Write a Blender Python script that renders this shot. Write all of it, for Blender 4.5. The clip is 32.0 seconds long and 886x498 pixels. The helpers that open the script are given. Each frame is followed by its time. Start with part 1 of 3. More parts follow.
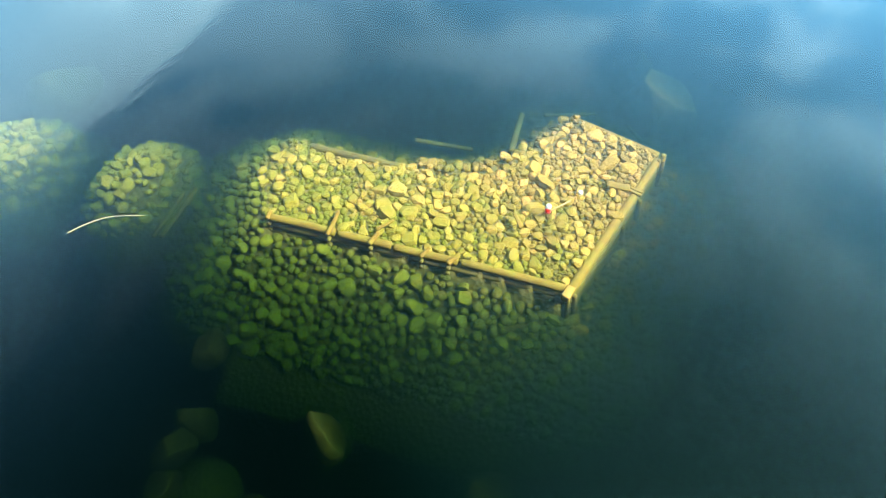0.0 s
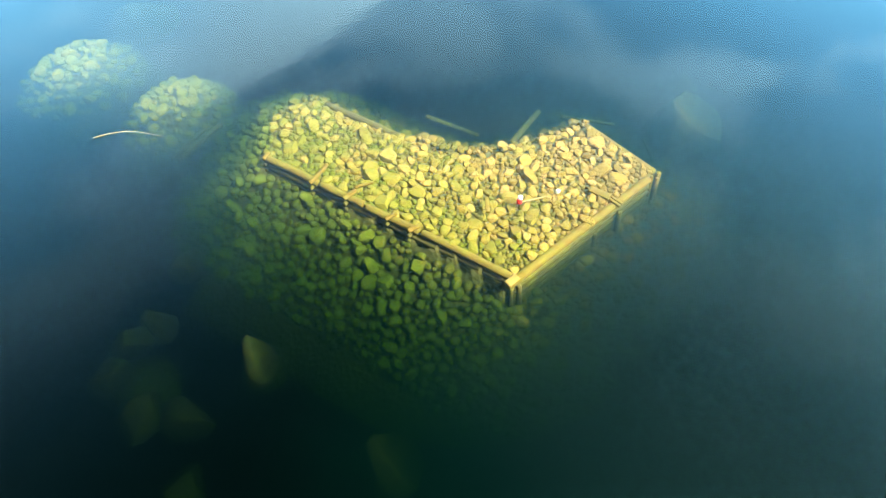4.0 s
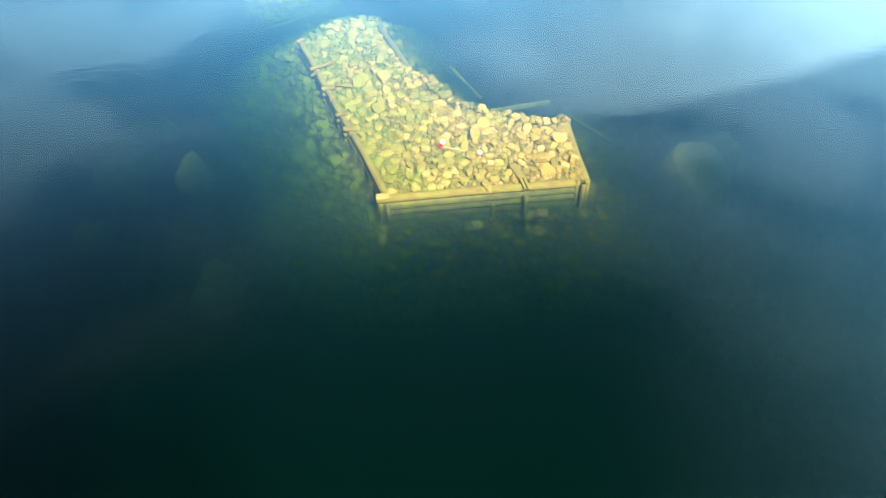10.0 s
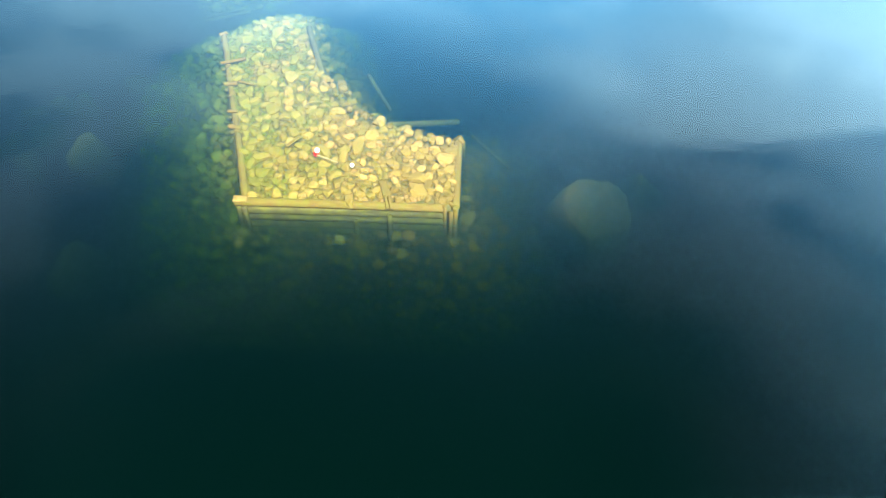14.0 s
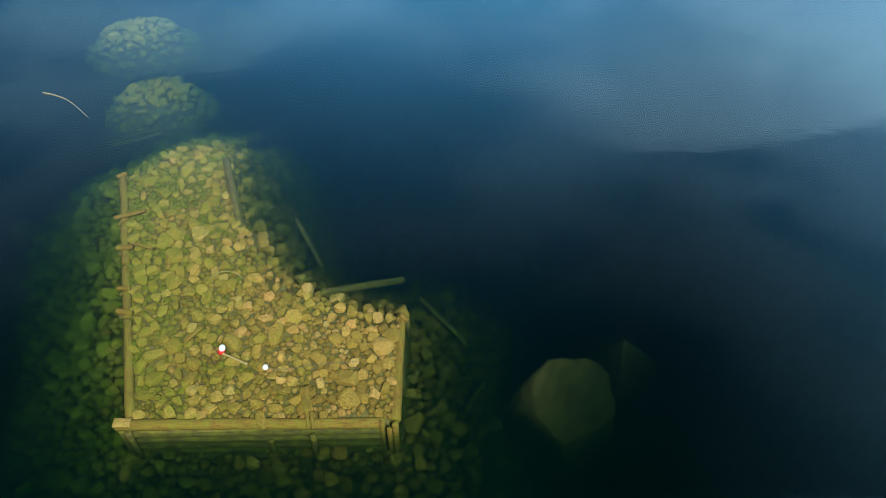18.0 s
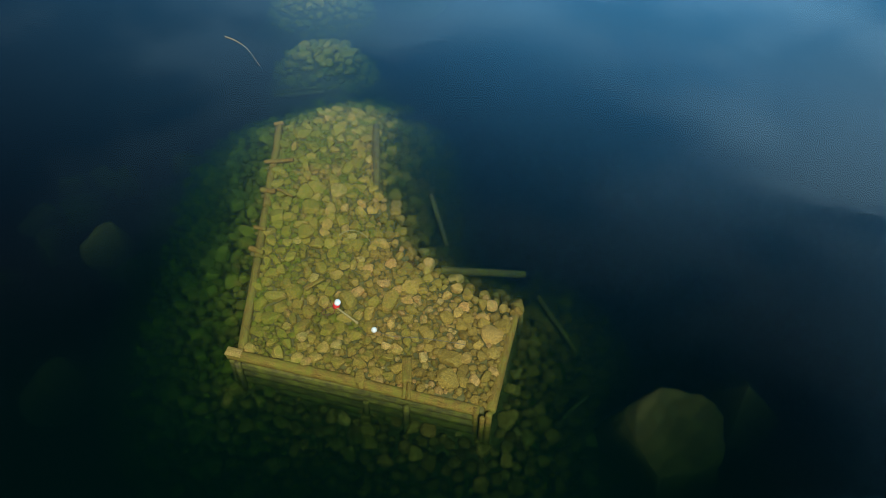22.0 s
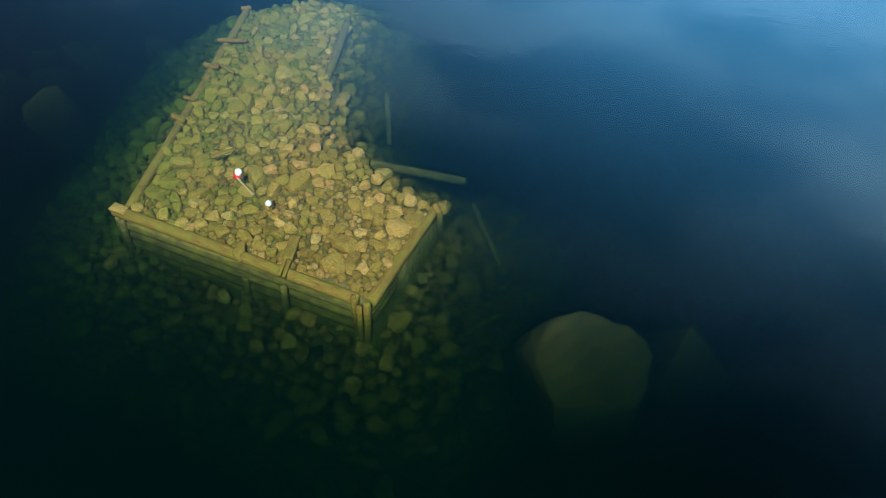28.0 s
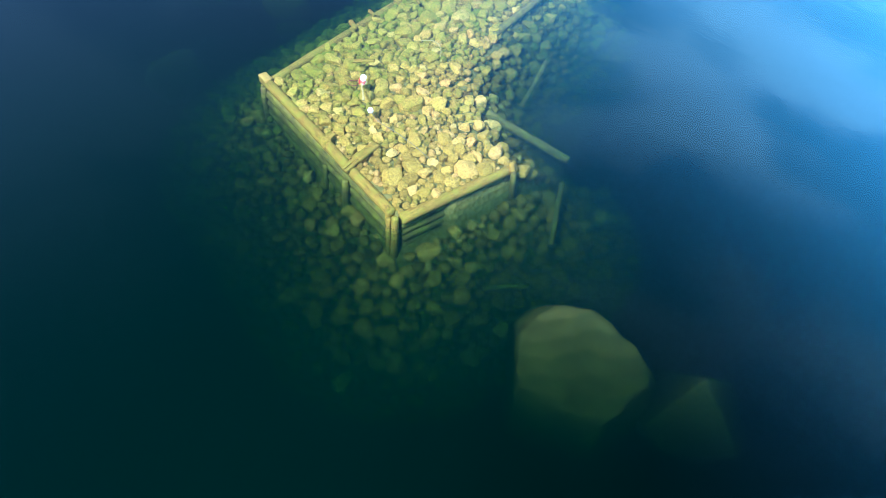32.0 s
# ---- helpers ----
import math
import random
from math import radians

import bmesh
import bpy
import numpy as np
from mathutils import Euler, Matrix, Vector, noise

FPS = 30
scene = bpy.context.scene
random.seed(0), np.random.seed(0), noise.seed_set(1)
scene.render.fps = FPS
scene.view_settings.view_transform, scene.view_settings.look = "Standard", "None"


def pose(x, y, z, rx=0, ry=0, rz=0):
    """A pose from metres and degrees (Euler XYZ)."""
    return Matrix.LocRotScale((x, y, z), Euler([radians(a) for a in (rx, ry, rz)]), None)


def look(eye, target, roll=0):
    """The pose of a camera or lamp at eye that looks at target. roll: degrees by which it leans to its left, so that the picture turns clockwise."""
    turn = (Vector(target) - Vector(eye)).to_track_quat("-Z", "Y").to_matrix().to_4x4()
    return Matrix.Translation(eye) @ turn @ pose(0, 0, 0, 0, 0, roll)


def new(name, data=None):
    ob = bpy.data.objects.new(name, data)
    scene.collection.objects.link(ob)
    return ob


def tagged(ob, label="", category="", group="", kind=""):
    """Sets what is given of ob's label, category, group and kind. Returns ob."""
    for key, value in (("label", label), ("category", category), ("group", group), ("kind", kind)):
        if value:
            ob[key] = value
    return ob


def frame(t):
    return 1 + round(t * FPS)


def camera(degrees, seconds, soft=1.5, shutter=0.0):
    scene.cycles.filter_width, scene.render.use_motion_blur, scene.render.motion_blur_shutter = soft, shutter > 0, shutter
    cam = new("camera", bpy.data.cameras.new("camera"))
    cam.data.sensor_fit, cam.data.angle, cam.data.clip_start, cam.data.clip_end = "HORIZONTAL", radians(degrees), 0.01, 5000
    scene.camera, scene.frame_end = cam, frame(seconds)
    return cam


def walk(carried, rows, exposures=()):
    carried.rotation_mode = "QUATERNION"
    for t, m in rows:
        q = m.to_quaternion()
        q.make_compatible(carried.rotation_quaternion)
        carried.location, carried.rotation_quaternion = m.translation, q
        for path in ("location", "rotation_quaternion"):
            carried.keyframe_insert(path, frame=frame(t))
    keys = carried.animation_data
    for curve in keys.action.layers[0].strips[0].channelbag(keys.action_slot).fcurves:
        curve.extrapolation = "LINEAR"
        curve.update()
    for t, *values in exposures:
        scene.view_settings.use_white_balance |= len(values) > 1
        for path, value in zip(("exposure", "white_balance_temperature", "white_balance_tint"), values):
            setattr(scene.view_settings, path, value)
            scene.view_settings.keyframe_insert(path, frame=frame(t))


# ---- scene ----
cam = camera(64.72, 32.0, soft=0.9)
# seconds, eye (m), turn about x, y, z (degrees)
ROWS = [
    (0, -7.827, -1.859, 11.796, 36.88, -0.39, -57.20),
    (0.5, -7.700, -2.266, 11.751, 36.96, -0.34, -55.82),
    (1, -7.571, -2.688, 11.744, 37.08, -0.30, -54.16),
    (1.5, -7.420, -3.085, 11.723, 37.18, -0.22, -52.49),
    (2, -7.245, -3.509, 11.713, 37.30, -0.19, -50.56),
    (2.5, -7.078, -3.902, 11.712, 37.38, -0.20, -48.36),
    (3, -6.868, -4.273, 11.711, 37.38, -0.21, -46.23),
    (3.5, -6.661, -4.611, 11.781, 37.32, -0.17, -44.26),
    (5.5, -5.480, -6.318, 11.856, 37.76, 0.35, -35.32),
    (6, -5.008, -6.865, 11.789, 38.08, 0.49, -33.01),
    (6.5, -4.518, -7.404, 11.747, 38.36, 0.59, -31.00),
    (7, -3.993, -7.944, 11.708, 38.56, 0.60, -28.98),
    (7.5, -3.474, -8.465, 11.651, 38.83, 0.56, -26.01),
    (8, -2.866, -9.006, 11.533, 39.15, 0.44, -21.19),
    (8.5, -2.254, -9.534, 11.421, 39.53, 0.41, -17.11),
    (9, -1.581, -10.077, 11.339, 39.86, 0.28, -14.06),
    (9.5, -0.850, -10.542, 11.264, 40.11, 0.10, -11.85),
    (10, -0.030, -11.026, 11.239, 40.20, -0.04, -8.02),
    (10.5, 0.841, -11.446, 11.187, 40.26, -0.23, -2.93),
    (11, 1.711, -11.860, 11.108, 40.35, -0.37, 1.24),
    (11.5, 2.553, -12.235, 11.031, 40.51, -0.34, 1.72),
    (12, 3.310, -12.631, 10.931, 40.78, -0.27, 1.50),
    (12.5, 3.815, -12.762, 10.835, 40.76, -0.28, 1.32),
    (13, 4.201, -12.454, 10.828, 40.66, -0.40, 1.16),
    (13.5, 4.475, -11.743, 10.903, 40.62, -0.56, 1.07),
    (14, 4.708, -10.659, 10.902, 40.81, -0.57, 0.93),
    (14.5, 4.909, -9.457, 10.861, 41.25, -0.47, 0.83),
    (15, 5.112, -8.289, 10.906, 41.80, -0.32, 0.74),
    (15.5, 5.275, -7.543, 10.870, 42.04, -0.08, 0.83),
    (17.5, 5.613, -5.963, 10.993, 41.87, 0.24, -4.12),
    (18, 5.633, -5.869, 10.978, 41.98, 0.19, -1.53),
    (18.5, 5.625, -5.847, 11.008, 42.03, 0.09, 0.82),
    (19, 5.602, -5.847, 11.055, 42.02, -0.01, 3.95),
    (19.5, 5.606, -5.825, 11.064, 42.02, 0.02, 8.63),
    (20, 5.610, -5.839, 11.071, 42.14, 0.04, 10.82),
    (20.5, 5.576, -5.858, 11.061, 42.17, -0.04, 11.85),
    (21, 5.540, -5.865, 10.964, 42.14, -0.13, 12.60),
    (21.5, 5.526, -5.890, 10.822, 42.15, -0.11, 13.07),
    (22, 5.551, -5.893, 10.618, 42.16, 0.08, 13.50),
    (22.5, 5.586, -5.912, 10.379, 42.15, 0.19, 13.64),
    (23, 5.579, -5.924, 10.117, 42.17, 0.22, 13.56),
    (23.5, 5.561, -5.951, 9.895, 42.14, 0.19, 13.40),
    (24, 5.567, -5.964, 9.658, 42.15, 0.23, 13.40),
    (24.5, 5.585, -5.977, 9.447, 42.19, 0.28, 13.22),
    (25, 5.704, -5.976, 9.234, 42.15, 0.33, 13.05),
    (25.5, 5.958, -5.928, 9.043, 42.11, 0.48, 13.04),
    (27.5, 7.914, -5.579, 8.318, 42.33, 0.02, 21.29),
    (28, 8.494, -5.451, 8.179, 42.37, -0.09, 23.17),
    (28.5, 9.034, -5.310, 8.098, 42.44, -0.15, 29.52),
    (29, 9.635, -5.135, 8.067, 42.42, -0.25, 36.03),
    (29.5, 10.147, -4.921, 8.001, 42.48, -0.24, 42.34),
    (30, 10.619, -4.696, 7.916, 42.62, -0.12, 47.34),
    (30.5, 10.994, -4.479, 7.867, 42.71, 0.01, 51.19),
    (31, 11.307, -4.293, 7.829, 42.72, 0.06, 53.29),
    (31.5, 11.540, -4.175, 7.791, 42.70, 0.13, 53.54),
    (32, 11.727, -4.053, 7.707, 42.78, 0.14, 53.39),
]
EXPOSURES = [(0.0, 1.15, 6750, 0), (6.0, 1.2, 6750, 0), (9.0, 1.1, 6500, 0), (13.0, 1.1, 6250, 0), (14.5, 1.0, 6250, 0), (15.5, 0.7, 6150, 0), (17.5, -0.3, 5800, 0),
             (18.5, -0.45, 5750, 0), (19.5, -0.85, 5650, 0), (25.0, -0.65, 5650, 0), (27.5, -0.45, 5500, 0), (28.5, -0.25, 5350, 0), (29.5, 0.2, 5050, 0), (31.0, 0.8, 4750, 0), (32.0, 1.15, 4700, 0)]
walk(cam, [(t, pose(*p)) for t, *p in ROWS], EXPOSURES)

WATER = 0.18          # level of the lake
scene.cycles.transparent_max_bounces = 32

# ---------------------------------------------------------------- sky and sun
SUN_TO = Vector((0.3, -0.75, 1.0)).normalized()
world = bpy.data.worlds.new("sky")
scene.world = world
world.use_nodes = True


def build_sky(w):
    """Clear sky, hazier and brighter low down and towards the north-east, with a low bank of soft cloud there."""
    nt = w.node_tree
    N, L = nt.nodes, nt.links
    N.clear()

    def calc(op, a, b=None, clamp=False):
        m = N.new("ShaderNodeMath")
        m.operation, m.use_clamp = op, clamp
        for i, v in enumerate((a, b)):
            if isinstance(v, (int, float)):
                m.inputs[i].default_value = v
            elif v is not None:
                L.new(v, m.inputs[i])
        return m.outputs[0]

    def smooth(v, lo, hi):
        m = N.new("ShaderNodeMapRange")
        m.interpolation_type = "SMOOTHSTEP"
        L.new(v, m.inputs[0])
        m.inputs[1].default_value, m.inputs[2].default_value = lo, hi
        return m.outputs[0]

    def scaled(col, fac):
        m = N.new("ShaderNodeVectorMath")
        m.operation = "SCALE"
        if isinstance(col, tuple):
            m.inputs[0].default_value = col
        else:
            L.new(col, m.inputs[0])
        if isinstance(fac, (int, float)):
            m.inputs["Scale"].default_value = fac
        else:
            L.new(fac, m.inputs["Scale"])
        return m.outputs[0]

    def plus(a, b):
        m = N.new("ShaderNodeVectorMath")
        m.operation = "ADD"
        L.new(a, m.inputs[0])
        L.new(b, m.inputs[1])
        return m.outputs[0]

    sky = N.new("ShaderNodeTexSky")
    sky.sky_type, sky.sun_disc = "NISHITA", False
    sky.sun_elevation = math.asin(SUN_TO.z)
    sky.sun_rotation = math.atan2(SUN_TO.x, SUN_TO.y)
    sky.air_density, sky.dust_density, sky.ozone_density = 1.0, 0.8, 2.0
    tc = N.new("ShaderNodeTexCoord")
    sep = N.new("ShaderNodeSeparateXYZ")
    L.new(tc.outputs["Generated"], sep.inputs[0])
    x, y, z = sep.outputs
    east = calc("ADD", calc("MULTIPLY", x, 0.75), calc("MULTIPLY", y, 0.66))
    mp = N.new("ShaderNodeMapping")
    mp.inputs["Rotation"].default_value = (0, 0, radians(-35))
    mp.inputs["Scale"].default_value = (1.4, 2.2, 4.0)
    L.new(tc.outputs["Generated"], mp.inputs["Vector"])
    cl = N.new("ShaderNodeTexNoise")
    cl.inputs["Scale"].default_value, cl.inputs["Detail"].default_value = 2.2, 4.0
    cl.inputs["Roughness"].default_value, cl.inputs["Distortion"].default_value = 0.45, 0.3
    L.new(mp.outputs[0], cl.inputs["Vector"])
    puff = smooth(cl.outputs["Fac"], 0.44, 0.62)
    low = calc("SUBTRACT", 1.0, smooth(z, 0.44, 0.98))
    side = calc("ADD", 0.03, calc("MULTIPLY", smooth(east, -0.38, 0.6), 0.92))
    side = calc("ADD", side, calc("MULTIPLY", smooth(calc("SUBTRACT", calc("MULTIPLY", x, 0.9), calc("MULTIPLY", y, 0.45)), 0.3, 0.7), 0.6))
    high = calc("MULTIPLY", smooth(z, 0.50, 0.80), smooth(calc("SUBTRACT", x, calc("MULTIPLY", y, 0.4)), 0.08, 0.5))
    azim = calc("ARCTAN2", x, y)
    north = calc("MULTIPLY", smooth(azim, -0.55, -0.05), calc("SUBTRACT", 1.0, smooth(azim, 0.12, 0.48)))
    haze = calc("MULTIPLY", calc("MULTIPLY", low, side), calc("ADD", 0.8, calc("MULTIPLY", north, 0.5)))
    # the bank's upper edge is highest in the north and sinks towards the east
    off = calc("SUBTRACT", azim, 0.279)
    arc = calc("SUBTRACT", 0.622, calc("MULTIPLY", calc("MULTIPLY", off, off), 0.584))
    edge = calc("SUBTRACT", calc("ADD", z, calc("MULTIPLY", calc("SUBTRACT", cl.outputs["Fac"], 0.5), 0.05)), arc)
    bank = calc("MULTIPLY", calc("SUBTRACT", 1.0, smooth(edge, -0.012, 0.016)), calc("MULTIPLY", smooth(azim, 0.12, 0.40), calc("SUBTRACT", 1.0, smooth(azim, 0.85, 1.25))))
    bank = calc("MULTIPLY", bank, smooth(edge, -0.24, -0.02))
    veil = calc("MULTIPLY", calc("MULTIPLY", puff, low), side)
    total = plus(scaled(THIN, high), plus(plus(scaled(sky.outputs[0], SKY), scaled(HAZE, haze)), plus(scaled(CLOUD, calc("MULTIPLY", veil, 0.5)), scaled(CLOUD, calc("MULTIPLY", bank, 0.95)))))
    bg = N.new("ShaderNodeBackground")
    L.new(total, bg.inputs["Color"])
    out = N.new("ShaderNodeOutputWorld")
    L.new(bg.outputs[0], out.inputs[0])


SKY, HAZE, CLOUD, THIN = 0.026, (0.235, 0.75, 1.32), (0.60, 0.82, 0.90), (0.26, 0.58, 0.72)
build_sky(world)
sun = new("sun", bpy.data.lights.new("sun", "SUN"))
sun.data.energy, sun.data.angle, sun.data.color = 6.9, radians(12.0), (0.98, 0.90, 0.67)
sun.matrix_world = look(SUN_TO * 60, (0, 0, 0))

# ---------------------------------------------------------------- materials


class Mat:
    """A node material with a Principled surface and a few shorthands."""

    def __init__(self, name, rough=0.8, metal=0.0, spec=0.3):
        self.m = bpy.data.materials.new(name)
        self.m.use_nodes = True
        self.nt = self.m.node_tree
        self.p = self.nt.nodes["Principled BSDF"]
        self.p.inputs["Roughness"].default_value = rough
        self.p.inputs["Metallic"].default_value = metal
        self.p.inputs["Specular IOR Level"].default_value = spec

    def n(self, kind, **values):
        node = self.nt.nodes.new(kind)
        for key, value in values.items():
            node.inputs[key.replace("_", " ")].default_value = value
        return node

    def link(self, a, b):
        self.nt.links.new(a, b)

    def coords(self, which="Object", scale=(1, 1, 1)):
        tc = self.n("ShaderNodeTexCoord")
        mp = self.n("ShaderNodeMapping", Scale=scale)
        self.link(tc.outputs[which], mp.inputs[0])
        return mp.outputs[0]

    def world_pos(self):
        return self.n("ShaderNodeNewGeometry").outputs["Position"]

    def noise(self, vec, scale, detail=4.0, rough=0.55):
        t = self.n("ShaderNodeTexNoise", Scale=scale, Detail=detail, Roughness=rough)
        self.link(vec, t.inputs["Vector"])
        return t.outputs["Fac"]

    def ramp(self, fac, *stops):
        r = self.n("ShaderNodeValToRGB")
        e = r.color_ramp.elements
        while len(e) < len(stops):
            e.new(0.5)
        for el, (p, c) in zip(e, stops):
            el.position, el.color = p, (*c, 1) if len(c) == 3 else c
        self.link(fac, r.inputs[0])
        return r.outputs[0]

    def mix(self, fac, a, b, mode="MIX"):
        x = self.n("ShaderNodeMix")
        x.data_type, x.blend_type = "RGBA", mode
        for sock, v in (("Factor", fac), ("A", a), ("B", b)):
            if isinstance(v, (int, float)):
                x.inputs[sock].default_value = v
            elif isinstance(v, tuple):
                x.inputs[sock].default_value = (*v, 1)
            else:
                self.link(v, x.inputs[sock])
        return x.outputs["Result"]

    def bump(self, height, strength=0.4, dist=0.02):
        b = self.n("ShaderNodeBump", Strength=strength, Distance=dist)
        self.link(height, b.inputs["Height"])
        self.link(b.outputs[0], self.p.inputs["Normal"])
        return b

    def colour(self, out):
        self.link(out, self.p.inputs["Base Color"])
        return self.m


G3 = lambda v: (v, v, v)


def rock_material(name, island, film_share, tone):
    k = Mat(name, 0.85, spec=0.25)
    pos = k.world_pos()
    if island:
        rnd = k.n("ShaderNodeNewGeometry").outputs["Random Per Island"]
    else:
        rnd = k.n("ShaderNodeObjectInfo").outputs["Random"]
    stone = k.ramp(rnd, (0.0, (0.30, 0.20, 0.035)), (0.25, (0.56, 0.375, 0.07)), (0.5, (0.43, 0.295, 0.05)),
                   (0.75, (0.68, 0.455, 0.10)), (0.9, (0.74, 0.42, 0.12)), (1.0, (0.80, 0.57, 0.17)))
    grain = k.noise(pos, 22, 6, 0.75)
    stone = k.mix(0.7, stone, k.ramp(grain, (0.32, G3(0.35)), (0.62, G3(1.1))), "MULTIPLY")
    flecks = k.noise(pos, 70, 2, 0.6)
    stone = k.mix(0.55, stone, k.ramp(flecks, (0.4, G3(0.4)), (0.6, G3(1.35))), "MULTIPLY")
    film = k.noise(pos, 1.1, 3, 0.6)
    blot = k.noise(pos, 7, 4, 0.6)
    algae = k.mix(0.5, film, blot)
    # thicker in the shelter of the inner corner and along the arm than on the exposed south-east end
    sep = k.n("ShaderNodeSeparateXYZ")
    k.link(pos, sep.inputs[0])
    arm = k.n("ShaderNodeMath")
    arm.operation = "MULTIPLY_ADD"
    k.link(sep.outputs[0], arm.inputs[0])
    arm.inputs[1].default_value, arm.inputs[2].default_value = -0.055, 0.06
    more = k.n("ShaderNodeMath")
    more.operation = "ADD"
    k.link(algae, more.inputs[0])
    k.link(arm.outputs[0], more.inputs[1])
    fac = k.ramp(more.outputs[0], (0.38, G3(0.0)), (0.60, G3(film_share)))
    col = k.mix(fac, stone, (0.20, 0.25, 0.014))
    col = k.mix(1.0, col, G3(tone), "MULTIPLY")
    k.bump(grain, 1.0, 0.06)
    return k.colour(col)


def log_material(name, tone):
    k = Mat(name, 0.85, spec=0.2)
    o = k.coords("Object", (1.2, 14, 14))
    grain = k.noise(o, 3.0, 6, 0.65)
    blot = k.noise(k.world_pos(), 5, 4, 0.6)
    base = k.ramp(grain, (0.25, tuple(0.35 * c for c in tone)), (0.55, tone), (0.8, tuple(1.35 * c for c in tone)))
    grit = k.noise(k.world_pos(), 45, 3, 0.7)
    base = k.mix(0.6, base, k.ramp(grit, (0.38, G3(0.3)), (0.62, G3(1.2))), "MULTIPLY")
    col = k.mix(k.ramp(blot, (0.42, G3(0)), (0.66, G3(0.75))), base, (0.21, 0.20, 0.025))
    k.bump(k.mix(0.5, grain, grit), 0.9, 0.03)
    return k.colour(col)


def plain_material(name, col, rough, speck=0.25, scale=40.0):
    k = Mat(name, rough)
    g = k.noise(k.coords("Object"), scale, 4)
    k.bump(g, 0.15, 0.004)
    return k.colour(k.mix(speck, col, k.ramp(g, (0.3, G3(0.4)), (0.7, G3(1.0))), "MULTIPLY"))


def bed_material():
    k = Mat("silt_and_gravel", 0.95, spec=0.1)
    pos = k.world_pos()
    v = k.n("ShaderNodeTexVoronoi", Scale=9.0)
    k.link(pos, v.inputs["Vector"])
    peb = k.ramp(v.outputs["Color"], (0.1, (0.09, 0.085, 0.025)), (0.8, (0.19, 0.16, 0.05)))
    mud = k.ramp(k.noise(pos, 0.7, 6), (0.35, (0.08, 0.08, 0.03)), (0.7, (0.16, 0.14, 0.05)))
    k.bump(v.outputs["Distance"], 0.7, 0.05)
    return k.colour(k.mix(k.noise(pos, 1.6, 3), peb, mud))


def water_material():
    k = Mat("lake_water")
    nt = k.nt
    nt.nodes.remove(k.p)
    out = nt.nodes["Material Output"]
    pos = k.world_pos()
    mp = k.n("ShaderNodeMapping", Rotation=(0, 0, radians(-20)), Scale=(1.0, 2.4, 1.0))
    k.link(pos, mp.inputs[0])
    ripple = k.noise(mp.outputs[0], 1.6, 2, 0.5)
    patch = k.ramp(k.noise(pos, 0.08, 2), (0.42, G3(0.25)), (0.62, G3(1.0)))
    h = k.mix(1.0, ripple, patch, "MULTIPLY")
    b2 = k.n("ShaderNodeBump", Strength=0.14, Distance=0.02)
    k.link(h, b2.inputs["Height"])
    lw = k.n("ShaderNodeLayerWeight")
    k.link(b2.outputs[0], lw.inputs["Normal"])
    pw = k.n("ShaderNodeMath")
    pw.operation = "POWER"
    k.link(lw.outputs["Facing"], pw.inputs[0])
    pw.inputs[1].default_value = 3.0
    fr = k.n("ShaderNodeMath")
    fr.operation = "MULTIPLY_ADD"
    k.link(pw.outputs[0], fr.inputs[0])
    fr.inputs[1].default_value, fr.inputs[2].default_value = 2.0, 0.014
    gl = k.n("ShaderNodeBsdfGlossy", Roughness=0.03)
    k.link(b2.outputs[0], gl.inputs["Normal"])
    tr = k.n("ShaderNodeBsdfTransparent")
    mx = k.n("ShaderNodeMixShader")
    k.link(fr.outputs[0], mx.inputs[0])
    k.link(tr.outputs[0], mx.inputs[1])
    k.link(gl.outputs[0], mx.inputs[2])
    k.link(mx.outputs[0], out.inputs["Surface"])
    return k.m


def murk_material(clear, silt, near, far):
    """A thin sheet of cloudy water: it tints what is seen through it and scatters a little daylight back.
    Its scatter is raised, with ragged edges, about the crib's open end: haze added to brighten the water there."""
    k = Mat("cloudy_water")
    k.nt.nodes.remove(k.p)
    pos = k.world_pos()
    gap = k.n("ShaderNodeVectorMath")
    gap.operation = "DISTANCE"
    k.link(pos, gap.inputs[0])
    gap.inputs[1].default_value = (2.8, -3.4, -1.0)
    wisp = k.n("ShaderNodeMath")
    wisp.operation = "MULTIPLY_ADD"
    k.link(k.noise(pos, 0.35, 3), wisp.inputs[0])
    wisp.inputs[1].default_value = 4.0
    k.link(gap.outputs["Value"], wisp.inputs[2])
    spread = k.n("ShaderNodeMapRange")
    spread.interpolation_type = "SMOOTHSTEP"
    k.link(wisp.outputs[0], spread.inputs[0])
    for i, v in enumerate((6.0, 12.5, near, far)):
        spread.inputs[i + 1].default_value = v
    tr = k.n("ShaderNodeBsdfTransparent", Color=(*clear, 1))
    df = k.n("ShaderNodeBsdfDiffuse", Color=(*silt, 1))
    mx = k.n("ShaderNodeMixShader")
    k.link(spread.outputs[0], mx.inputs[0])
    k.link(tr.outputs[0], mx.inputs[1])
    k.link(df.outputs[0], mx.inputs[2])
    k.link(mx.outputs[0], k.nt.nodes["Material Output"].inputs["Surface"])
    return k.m


